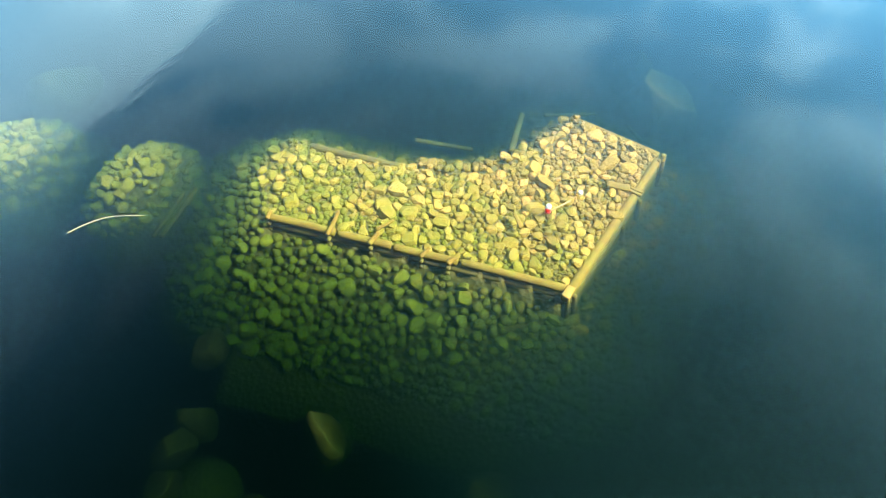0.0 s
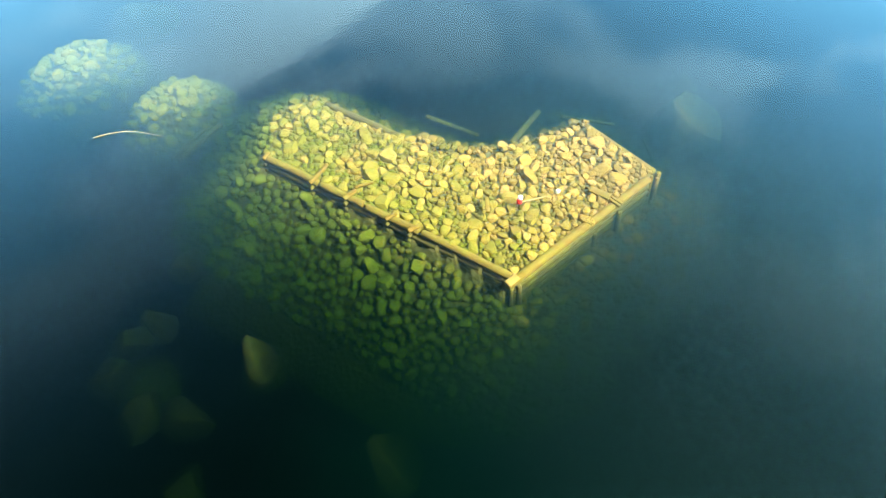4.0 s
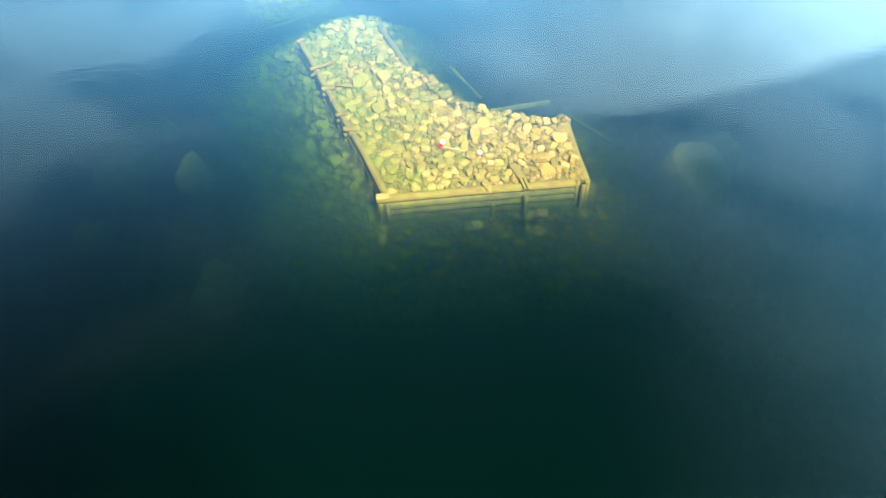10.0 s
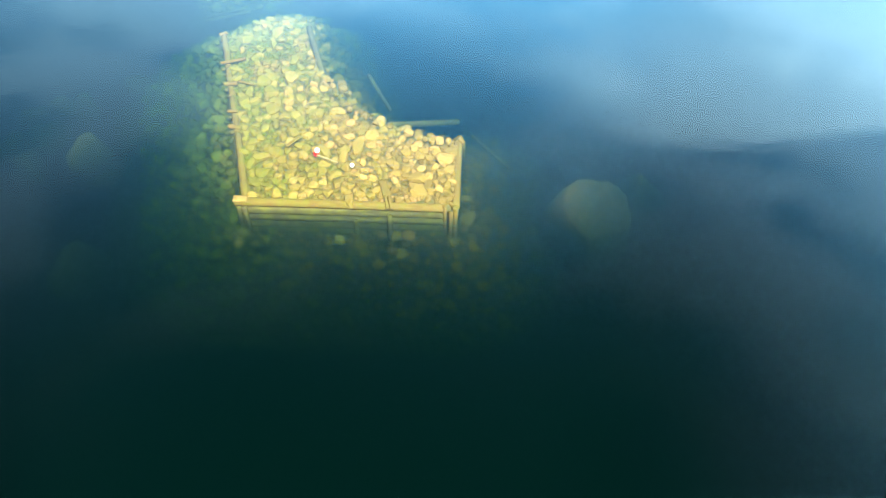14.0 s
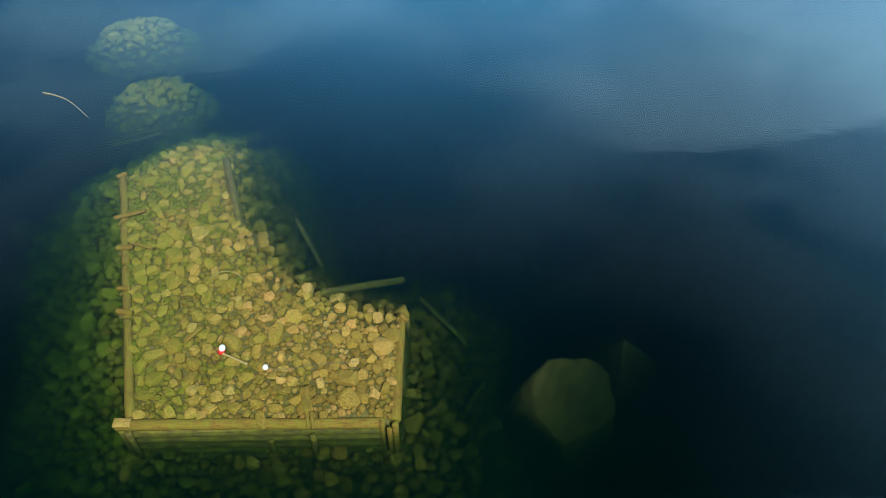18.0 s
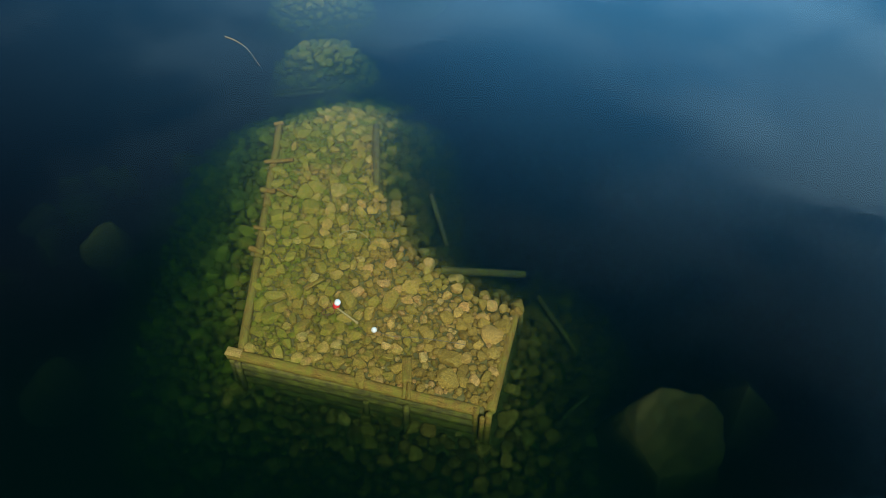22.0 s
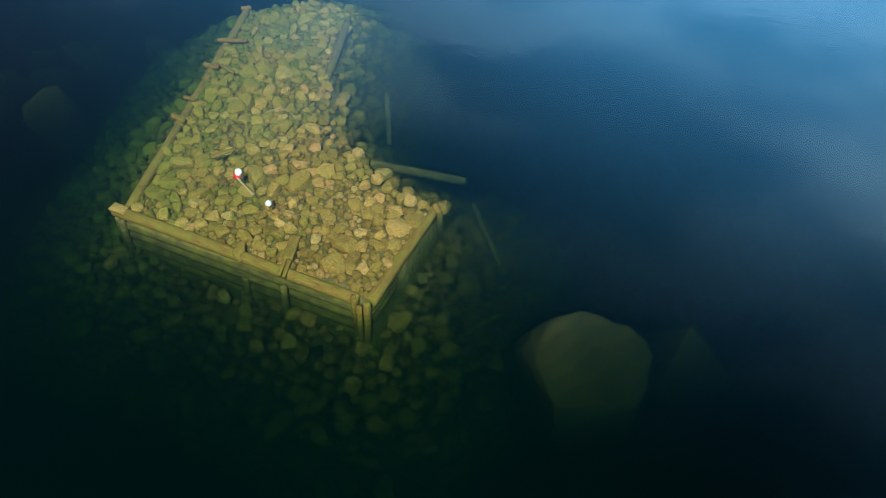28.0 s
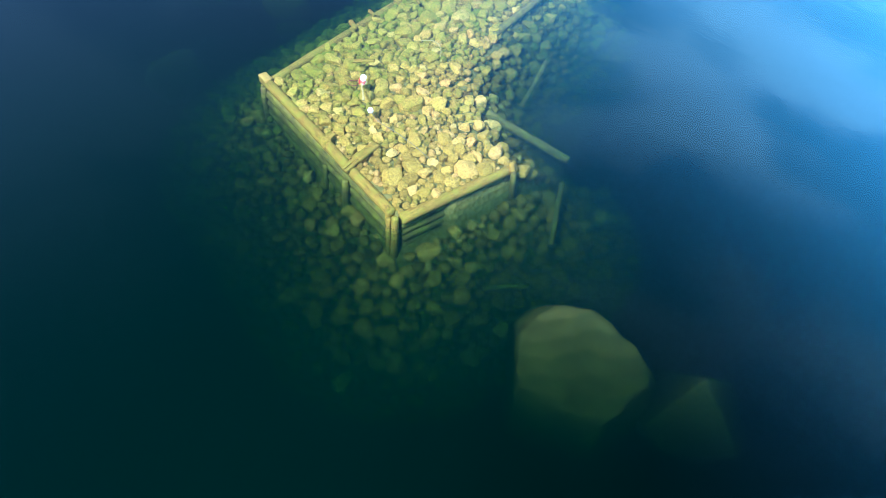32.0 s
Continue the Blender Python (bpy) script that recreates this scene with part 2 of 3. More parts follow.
ROCK = rock_material("algae_stone", False, 0.62, 0.98)
RUBBLE = rock_material("algae_rubble", True, 0.9, 0.74)
# Slope stones: more algae, and toned down for light lost with depth.
DEEPROCK = rock_material("dimmed_algae_stone", False, 0.9, 0.9)
DEEPRUBBLE = rock_material("dimmed_algae_rubble", True, 0.9, 0.7)
# Under-layer stones: tone cut hard to paint the shade between the top stones.
LOWER = rock_material("shade_toned_rubble", True, 1.0, 0.24)
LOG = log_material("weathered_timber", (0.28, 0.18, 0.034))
# Lower courses, some posts and the sunken logs use this darker timber.
DARKLOG = log_material("dark_timber", (0.14, 0.12, 0.04))
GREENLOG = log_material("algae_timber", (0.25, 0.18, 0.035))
PALELOG = log_material("cut_timber", (0.50, 0.33, 0.09))
BED = bed_material()
WATERMAT = water_material()

# ---------------------------------------------------------------- building helpers


def mesh_of(name, bm, mat, smooth=True):
    me = bpy.data.meshes.new(name)
    bm.to_mesh(me)
    bm.free()
    me.materials.append(mat)
    if smooth:
        me.shade_smooth()
    return me


def part(name, bm, mat, parent=None, label="", smooth=True):
    ob = new(name, mesh_of(name, bm, mat, smooth))
    if parent is not None:
        ob.parent = parent
    return tagged(ob, label)


def thing(name, label, category, at=(0, 0, 0), group="", kind=""):
    ob = new(name)
    ob.empty_display_size = 0.2
    ob.location = at
    return tagged(ob, label, category, group, kind)


def log_bm(length, r0, r1, seed, seg=14, rings=14, rough=0.08, bend=0.02):
    """A round timber along +x from the origin, tapered, slightly bent and worn, with chamfered ends."""
    bm = bmesh.new()
    loops = []
    for i in range(rings + 1):
        u = i / rings
        r = r0 + (r1 - r0) * u
        if i in (0, rings):
            r *= 0.82
        x = length * u
        if i == 1:
            x = min(0.02, length * 0.1)
        if i == rings - 1:
            x = length - min(0.02, length * 0.1)
        oy = bend * noise.noise((u * 2.1, seed * 3.7, 0.3))
        oz = bend * noise.noise((u * 2.1, seed * 3.7, 9.3))
        ring = []
        for j in range(seg):
            a = 2 * math.pi * j / seg
            k = 1 + rough * (noise.noise((x * 2.5 + seed * 5, math.cos(a) * 1.4, math.sin(a) * 1.4))
                             + 0.6 * noise.noise((x * 7 + seed, math.cos(a) * 3, math.sin(a) * 3)))
            ring.append(bm.verts.new((x, oy + r * k * math.cos(a), oz + r * k * math.sin(a))))
        loops.append(ring)
    for a, b in zip(loops, loops[1:]):
        for j in range(seg):
            bm.faces.new((a[j], a[(j + 1) % seg], b[(j + 1) % seg], b[j]))
    bm.faces.new(list(reversed(loops[0])))
    bm.faces.new(loops[-1])
    bmesh.ops.recalc_face_normals(bm, faces=bm.faces)
    return bm


def lay(ob, p0, p1):
    """Turns an object whose length runs along +x so that it runs from p0 to p1."""
    d = Vector(p1) - Vector(p0)
    ob.matrix_basis = Matrix.Translation(p0) @ d.to_track_quat("X", "Z").to_matrix().to_4x4()
    return ob


def timber(name, p0, p1, r0, r1, seed, mat, parent=None, label="", **more):
    bm = log_bm((Vector(p1) - Vector(p0)).length, r0, r1, seed, **more)
    return lay(part(name, bm, mat, parent, label), p0, p1)


def plank_bm(length, w, t, seed):
    """A sawn board along +x with worn, uneven edges."""
    bm = bmesh.new()
    n = 10
    loops = []
    for i in range(n + 1):
        u = i / n
        k = 1 + 0.12 * noise.noise((u * 5, seed, 0))
        ww, tt = w * 0.5 * k, t * 0.5
        e = 0.25 * tt
        pts = [(-ww + e, -tt), (ww - e, -tt), (ww, -tt + e), (ww, tt - e), (ww - e, tt), (-ww + e, tt), (-ww, tt - e), (-ww, -tt + e)]
        oz = 0.01 * noise.noise((u * 3, seed, 4))
        loops.append([bm.verts.new((length * u, y, z + oz)) for y, z in pts])
    for a, b in zip(loops, loops[1:]):
        for j in range(8):
            bm.faces.new((a[j], a[(j + 1) % 8], b[(j + 1) % 8], b[j]))
    bm.faces.new(list(reversed(loops[0])))
    bm.faces.new(loops[-1])
    bmesh.ops.recalc_face_normals(bm, faces=bm.faces)
    return bm


# ---------------------------------------------------------------- the lie of the lake bed
CRIB = [(0.17, 0.2), (4.9, 0.13), (5.02, 2.32), (4.4, 2.35), (3.7, 2.62), (2.85, 3.05), (2.2, 3.5), (1.75, 4.2),
        (1.5, 4.95), (0.8, 7.1), (0.75, 7.7), (-0.5, 7.75), (-1.6, 6.65)]
WALLED = {0, 1, 12}      # sides of the crib that stand as timber walls


def side_of(x, y):
    """Distance outside the crib's outline (negative inside) and the nearest side."""
    best, side, inside = 1e9, 0, False
    for i, (ax, ay) in enumerate(CRIB):
        bx, by = CRIB[(i + 1) % len(CRIB)]
        dx, dy = bx - ax, by - ay
        u = max(0.0, min(1.0, ((x - ax) * dx + (y - ay) * dy) / (dx * dx + dy * dy)))
        d = math.hypot(x - ax - u * dx, y - ay - u * dy)
        if d < best:
            best, side = d, i
        if (ay > y) != (by > y) and x < ax + (y - ay) * dx / dy:
            inside = not inside
    return (-best if inside else best), side


MOUNDS = [(-2.0, 10.6, 1.25, 1.0, -0.62), (-3.3, 13.8, 1.4, 1.15, -0.56)]


HUMPS = [(8.1, 1.2, 1.5, 1.4, -1.75), (9.55, 2.3, 0.9, 0.8, -1.9), (-4.53, 2.97, 0.9, 0.8, -1.2), (-6.6, 4.4, 1.7, 1.9, -1.75), (-3.75, -0.4, 0.9, 0.8, -1.6), (-0.65, 15.4, 1.2, 1.1, -1.3)]   # silt banked up round the boulders


def bed_height(x, y):
    d, side = side_of(x, y)
    if d <= 0:
        h = -0.17 - (0.2 * max(0.0, 1 + d / 0.5) if side not in WALLED else 0.0)
    elif side in WALLED:
        # stones are banked high against the west wall and lie lower round the corner
        w = max(0.0, min(1.0, (y - 0.6 * x + 0.8) / 3))
        h = -0.82 - 0.5 * d if side == 1 else -0.88 + 0.44 * w - 0.46 * d
    elif side in (8, 9):
        h = -0.5 - 0.7 * d
    elif side in (10, 11):
        h = -0.3 - 0.6 * d
    else:
        h = -0.22 - 0.85 * d
    h = max(h, -3.4 - 0.02 * d)
    for mx, my, ra, rb, top in MOUNDS:
        q = math.hypot((x - mx) / ra, (y - my) / rb)
        h = max(h, top - 0.25 * q * q - 0.75 * max(0, q - 0.7))
    for mx, my, ra, rb, top in HUMPS:
        q = ((x - mx) / ra) ** 2 + ((y - my) / rb) ** 2
        h = max(h, -3.6 + (top + 3.6) * math.exp(-q * 1.2))
    return h + 0.05 * noise.noise((x * 0.9, y * 0.9, 2.0))


def lake_bed():
    """One sheet, fine round the crib and coarse out to the horizon."""
    def axis(lo, hi, step):
        mid = list(np.arange(lo, hi + 1e-6, step))
        far = [6, 14, 30, 80, 250, 900, 3000]
        return [lo - f for f in reversed(far)] + mid + [hi + f for f in far]
    xs, ys = axis(-9, 12, 0.15), axis(-6, 18, 0.15)
    verts = [(x, y, bed_height(x, y) if -12 < x < 16 and -9 < y < 22 else -3.6) for y in ys for x in xs]
    n = len(xs)
    faces = [(j * n + i, j * n + i + 1, (j + 1) * n + i + 1, (j + 1) * n + i) for j in range(len(ys) - 1) for i in range(n - 1)]
    me = bpy.data.meshes.new("ground")
    me.from_pydata(verts, [], faces)
    me.materials.append(BED)
    me.shade_smooth()
    return tagged(new("ground", me), "dark silty lake bed with gravel", "lake bed", kind="structure")


lake_bed()


def sheet(name, z, mat, parent=None, cuts=(3000,)):
    """A level sheet out to the horizon, finer near the crib."""
    axis = [-c for c in cuts] + [c for c in reversed(cuts)]
    bm = bmesh.new()
    vs = [[bm.verts.new((x + 2, y + 3, 0)) for x in axis] for y in axis]
    for r0, r1 in zip(vs, vs[1:]):
        for i in range(len(axis) - 1):
            bm.faces.new((r0[i], r0[i + 1], r1[i + 1], r1[i]))
    ob = part(name, bm, mat, parent)
    ob.location.z = z
    return ob


water = sheet("water", WATER, WATERMAT, None, (3000, 800, 250, 90, 45, 30, 22, 16, 11, 7, 4, 2))
tagged(water, "calm clear blue-green lake water reflecting a cloudy sky", "water", kind="structure")
# The higher near share is haze added to brighten the water by the crib.
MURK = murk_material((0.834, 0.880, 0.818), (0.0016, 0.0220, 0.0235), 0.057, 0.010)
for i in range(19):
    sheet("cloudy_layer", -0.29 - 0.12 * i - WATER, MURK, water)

# ---------------------------------------------------------------- rocks


def rock_mesh(seed, level, mat, cuts=10):
    """A worn angular stone about 2 m across, to be scaled down: a ball cut by random planes."""
    rng = random.Random(seed)
    bm = bmesh.new()
    bmesh.ops.create_icosphere(bm, subdivisions=level, radius=1.0)
    planes = []
    for _ in range(cuts):
        v = Vector((rng.gauss(0, 1), rng.gauss(0, 1), rng.gauss(0, 1))).normalized()
        planes.append((v, rng.uniform(0.54, 0.84)))
    planes.append((Vector((rng.uniform(-0.25, 0.25), rng.uniform(-0.25, 0.25), 1)).normalized(), rng.uniform(0.52, 0.7)))
    s = Vector((1.0, rng.uniform(0.72, 0.95), rng.uniform(0.66, 0.92)))
    for v in bm.verts:
        p = v.co.copy()
        for nrm, d in planes:
            over = p.dot(nrm) - d
            if over > 0:
                p -= nrm * over * 0.9
        p += p.normalized() * 0.06 * noise.noise(p * 2.3 + Vector((seed * 7.1, 0, 0)))
        v.co = Vector((p.x * s.x, p.y * s.y, p.z * s.z)) * 1.4
    me = mesh_of("rock", bm, mat)
    me.set_sharp_from_angle(angle=radians(30))
    return me


BIG = [rock_mesh(i, 3, ROCK) for i in range(18)]
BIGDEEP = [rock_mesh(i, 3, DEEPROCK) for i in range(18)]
SMALL = [rock_mesh(100 + i, 2, RUBBLE) for i in range(10)]


def scatter(accept, box, sizes, seed, fixed=(), gap=0.86):
    """Stones packed side by side: rows of x, y, radius. sizes: (radius from, to, tries)."""
    rng = random.Random(seed)
    P = np.zeros((6000, 3))
    n = 0
    for row in fixed:
        P[n] = row
        n += 1
    for lo, hi, tries in sizes:
        for _ in range(tries):
            x, y, r = rng.uniform(box[0], box[1]), rng.uniform(box[2], box[3]), rng.uniform(lo, hi)
            if n and (np.hypot(P[:n, 0] - x, P[:n, 1] - y) < gap * (P[:n, 2] + r)).any():
                continue
            if not accept(x, y, r):
                continue
            P[n] = (x, y, r)
            n += 1
    return P[:n]


def heap(name, label, rows, level, seed, limit=300, under=(), deep=False):
    """A heap of stones: the largest as single rocks, the small rest joined."""
    rng = random.Random(seed)
    top = thing(name, label, "rocks", (0, 0, 0))
    rows = sorted((tuple(r) for r in rows), key=lambda r: -r[2])
    for x, y, r in rows[:limit]:
        ob = new("rock", rng.choice(BIGDEEP if deep else BIG))
        ob.parent = top
        ob.matrix_basis = pose(x, y, bed_height(x, y) + level - 0.1 * r + rng.uniform(-0.02, 0.025), rng.uniform(-14, 14), rng.uniform(-14, 14), rng.uniform(0, 360)) @ Matrix.Scale(r, 4)
    cache = [(np.array([v.co for v in m.vertices]), [tuple(p.vertices) for p in m.polygons]) for m in SMALL]
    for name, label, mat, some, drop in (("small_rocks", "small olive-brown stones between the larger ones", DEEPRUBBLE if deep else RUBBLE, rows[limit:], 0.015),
                                         ("lower_rocks", "algae-grown stones under the top layer, toned down as shade in the gaps", LOWER, under, 0.14)):
        verts, faces, base = [], [], 0
        for x, y, r in some:
            co, fs = rng.choice(cache)
            m = np.array(pose(x, y, bed_height(x, y) + level - 0.1 * r - drop, rng.uniform(-25, 25), rng.uniform(-25, 25), rng.uniform(0, 360)) @ Matrix.Scale(r, 4))
            verts.append(co @ m[:3, :3].T + m[:3, 3])
            faces += [tuple(i + base for i in f) for f in fs]
            base += len(co)
        if verts:
            me = bpy.data.meshes.new(name)
            me.from_pydata(np.concatenate(verts).tolist(), [], faces)
            me.materials.append(mat)
            me.shade_smooth()
            ob = new(name, me)
            ob.parent = top
            tagged(ob, label, kind="stuff")
    return top


def in_crib(x, y, r):
    d, side = side_of(x, y)
    return d < (-r * 0.9 - 0.02 if side in WALLED else 0.1)


STONES_FRONT = [(4.41, 0.13, 0.12), (4.06, 0.14, 0.13), (2.56, 0.19, 0.15), (1.87, 0.46, 0.12), (4.06, 0.55, 0.2), (0.37, 0.74, 0.13), (3.6, 0.74, 0.09), (4.31, 0.75, 0.15), (1.92, 0.79, 0.11), (1.26, 0.8, 0.11), (3.53, 0.89, 0.1), (3.02, 0.95, 0.12), (4.03, 1, 0.22), (1.15, 1.03, 0.17), (1.64, 1.04, 0.14), (2.16, 1.07, 0.14), (0.47, 1.09, 0.17), (2.37, 1.3, 0.14), (3.79, 1.31, 0.12), (3.09, 1.35, 0.1), (0.55, 1.36, 0.13), (3.46, 1.43, 0.17), (1.86, 1.44, 0.17), (2.75, 1.45, 0.1)]
STONES_MIDDLE = [(2.09, 1.5, 0.11), (0.86, 1.53, 0.12), (0.36, 1.58, 0.18), (2.29, 1.61, 0.16), (4.67, 1.65, 0.22), (3.02, 1.67, 0.13), (0.66, 1.81, 0.16), (1.8, 1.81, 0.22), (4.83, 1.92, 0.16), (2.6, 1.99, 0.22), (2.18, 2.13, 0.13), (4.66, 2.16, 0.16), (1.35, 2.38, 0.12), (2.85, 2.43, 0.18), (0.99, 2.48, 0.15), (0.27, 2.64, 0.14), (1.1, 2.91, 0.12), (1.11, 2.91, 0.13), (0.69, 3.07, 0.16), (1.75, 3.07, 0.11), (1.36, 3.12, 0.12), (0.93, 3.14, 0.13), (1.48, 3.27, 0.16), (0.31, 3.35, 0.19)]
STONES_ARM = [(1.94, 3.53, 0.17), (0.43, 3.6, 0.15), (-0.45, 3.64, 0.18), (-0.19, 3.67, 0.13), (1.27, 3.81, 0.13), (0.98, 3.86, 0.15), (0.16, 4.07, 0.21), (0.58, 4.14, 0.16), (-0.14, 4.48, 0.19), (0.56, 4.69, 0.2), (0.05, 4.71, 0.22), (0.36, 5.04, 0.16), (0.33, 5.33, 0.12), (0.53, 5.49, 0.17), (-0.44, 5.71, 0.12), (0.66, 5.77, 0.17), (0.86, 6.05, 0.11), (0.01, 6.08, 0.13), (-0.57, 6.1, 0.13), (-1, 6.5, 0.22), (-0.65, 6.55, 0.14), (-0.14, 6.74, 0.17), (-0.59, 7.44, 0.16)]

fill = scatter(in_crib, (-2, 5.2, 0, 8), [(0.085, 0.12, 1200), (0.06, 0.088, 9000), (0.042, 0.06, 20000), (0.026, 0.042, 20000)], 5,
               [(x, y, 0.88 * r) for x, y, r in STONES_FRONT + STONES_MIDDLE + STONES_ARM], 0.89)
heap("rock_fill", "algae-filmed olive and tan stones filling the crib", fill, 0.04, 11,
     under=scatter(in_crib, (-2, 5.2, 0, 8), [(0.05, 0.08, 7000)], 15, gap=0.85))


def on_slope(x, y, r):
    d, side = side_of(x, y)
    reach = 2.6 if side in WALLED or side in (10, 11) else 1.9
    return r * 0.7 + 0.12 < d < reach


slope = scatter(on_slope, (-4.6, 7.6, -3, 10), [(0.13, 0.18, 300), (0.09, 0.13, 7000), (0.05, 0.085, 14000)], 6, gap=0.8)
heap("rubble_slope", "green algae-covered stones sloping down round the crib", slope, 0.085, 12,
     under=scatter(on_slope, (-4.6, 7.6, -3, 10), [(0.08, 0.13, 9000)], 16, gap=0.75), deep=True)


def on_mound(i):
    mx, my, ra, rb, top = MOUNDS[i]
    return lambda x, y, r: math.hypot((x - mx) / ra, (y - my) / rb) < 1.25


for i, (mx, my, ra, rb, top) in enumerate(MOUNDS):
    rows = scatter(on_mound(i), (mx - 3, mx + 3, my - 3, my + 3), [(0.11, 0.17, 700), (0.06, 0.1, 4000)], 20 + i)
    heap("rock_mound", "sunken mound of pale green algae-covered stones", rows, 0.12, 30 + i, 200)


# Boulder colours are lowered to stand for light lost in the murky water.
DIMSTONE = plain_material("dimmer_stone", (0.08, 0.066, 0.02), 0.95, 0.6, 3.0)
DULLSTONE = plain_material("dimmed_stone", (0.095, 0.075, 0.028), 0.95, 0.6, 3.0)


def hewn_boulder(at, size, turn, planes, seed, label, level=5, mat=None):
    """A large block with the given broken faces (normal, distance), its edges worn round."""
    bm = bmesh.new()
    bmesh.ops.create_icosphere(bm, subdivisions=level, radius=1.0)
    for v in bm.verts:
        p = v.co.copy()
        for nrm, d in planes:
            n = Vector(nrm).normalized()
            over = p.dot(n) - d
            if over > 0:
                p -= n * over * 0.93
        q = p * 2.0 + Vector((seed * 3.1, 0, 0))
        p *= 1 + 0.09 * noise.noise(q) + 0.04 * noise.noise(q * 3.1) + 0.012 * noise.noise(q * 8)
        v.co = Vector((p.x * size[0], p.y * size[1], p.z * size[2]))
    ob = new("boulder", mesh_of("boulder", bm, mat or DULLSTONE))
    ob.matrix_basis = pose(*at, 0, 0, turn)
    return tagged(ob, label, "boulder", "sunken boulders")


def boulder(x, y, z, sx, sy, sz, turn, seed):
    rng = random.Random(seed)
    cuts = [((rng.gauss(0, 1), rng.gauss(0, 1), rng.uniform(0, 1)), rng.uniform(0.5, 0.8)) for _ in range(7)]
    return hewn_boulder((x, y, z), (sx * 1.5, sy * 1.5, sz * 1.4), turn, cuts, seed, "sunken boulder, coloured dim for the murky depth", 4, DIMSTONE)


hewn_boulder((8.12, 1.12, -1.8), (1.3, 1.2, 1.35), 53, [((-1, 0.05, 0.1), 0.76), ((0, -0.42, 1), 0.66), ((0.1, 1, 0.35), 0.72), ((0.75, 0.45, 0.4), 0.76), ((0.6, -0.8, 0.1), 0.85), ((-0.4, -1, 0.3), 0.8)], 3,
             "very large angular sunken boulder, coloured dim for the murky depth")
hewn_boulder((9.55, 2.3, -1.8), (0.95, 0.85, 0.95), 40, [((1, 0, 0.75), 0.46), ((-0.9, 0.3, 0.7), 0.44), ((0, 1, 0.8), 0.48), ((0.1, -1, 0.75), 0.5)], 5,
             "pointed sunken boulder, coloured dim for the murky depth")
boulder(-4.53, 2.97, -1.38, 0.46, 0.28, 0.42, 60, 66)
boulder(-3.75, -0.4, -1.9, 0.6, 0.5, 0.42, 70, 66)
boulder(-6.33, 5.38, -1.75, 0.36, 0.3, 0.3, 10, 65)
boulder(-5.67, 5.37, -1.75, 0.34, 0.28, 0.28, 80, 61)
boulder(-6.34, 3.0, -1.9, 0.4, 0.34, 0.3, 110, 69)
boulder(-7.1, 4.95, -1.85, 0.38, 0.3, 0.3, 150, 62)
boulder(-7.02, 3.75, -1.8, 0.46, 0.36, 0.3, 30, 63)
boulder(-4.36, 6.32, -1.6, 0.34, 0.3, 0.28, 45, 64)
boulder(-7.14, 1.84, -2.0, 0.45, 0.35, 0.3, 20, 67)
boulder(-0.65, 15.4, -1.35, 0.8, 0.65, 0.4, 15, 68)

# ---------------------------------------------------------------- timber crib
crib = thing("timber_crib", "weathered log crib with algae, filled with stones", "pier crib")
for i in range(6):
    z = -0.16 - 0.195 * i
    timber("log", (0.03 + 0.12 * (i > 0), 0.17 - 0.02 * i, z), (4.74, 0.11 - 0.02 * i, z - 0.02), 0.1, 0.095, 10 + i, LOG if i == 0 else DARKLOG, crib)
W0, W1 = Vector((0.27, 0.28, -0.14)), Vector((-1.64, 6.72, -0.12))
for i in range(4):
    drop = Vector((-0.02 * i, 0, -0.19 * i))
    cuts = (0, 0.34, 0.56, 0.75, 1.0) if i == 0 else (0, 0.5, 1.0)
    for a, b in zip(cuts, cuts[1:]):
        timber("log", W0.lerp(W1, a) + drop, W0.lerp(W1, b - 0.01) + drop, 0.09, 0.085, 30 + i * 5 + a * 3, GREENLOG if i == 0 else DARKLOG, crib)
for i in range(5):
    z, tuck = -0.2 - 0.155 * i, 0.06 * (i > 0)
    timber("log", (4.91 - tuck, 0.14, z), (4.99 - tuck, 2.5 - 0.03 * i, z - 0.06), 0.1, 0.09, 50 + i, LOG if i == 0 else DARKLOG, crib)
timber("log", (1.42, 4.85, -0.28), (0.66, 7.3, -0.22), 0.09, 0.09, 60, DARKLOG, crib)
for a, b, r in (((-1.37, 5.16, -0.07), (-0.72, 5.34, -0.03), 0.05), ((-1.08, 4.26, -0.07), (-0.72, 4.28, -0.05), 0.06), ((-0.7, 4.34, -0.03), (-0.28, 4.2, -0.04), 0.04),
                ((-0.76, 3.17, -0.08), (-0.46, 3.12, -0.06), 0.045), ((-0.6, 2.59, -0.08), (-0.26, 2.52, -0.06), 0.06), ((-1.72, 6.56, -0.1), (-1.5, 6.64, -0.08), 0.055)):
    a, b = (a[0], a[1], a[2] + 0.04), (b[0], b[1], b[2] + 0.05)
    timber("tie", a, b, r, r * 0.9, r * 900, LOG, crib, "short cross timber")
    for k in (1, 2, 3):
        timber("tie_end", (a[0] - 0.01, a[1], a[2] - 0.19 * k), (a[0] + 0.2, a[1] + 0.05, a[2] - 0.19 * k), r * 0.9, r * 0.9, r * 900 + k, DARKLOG, crib)
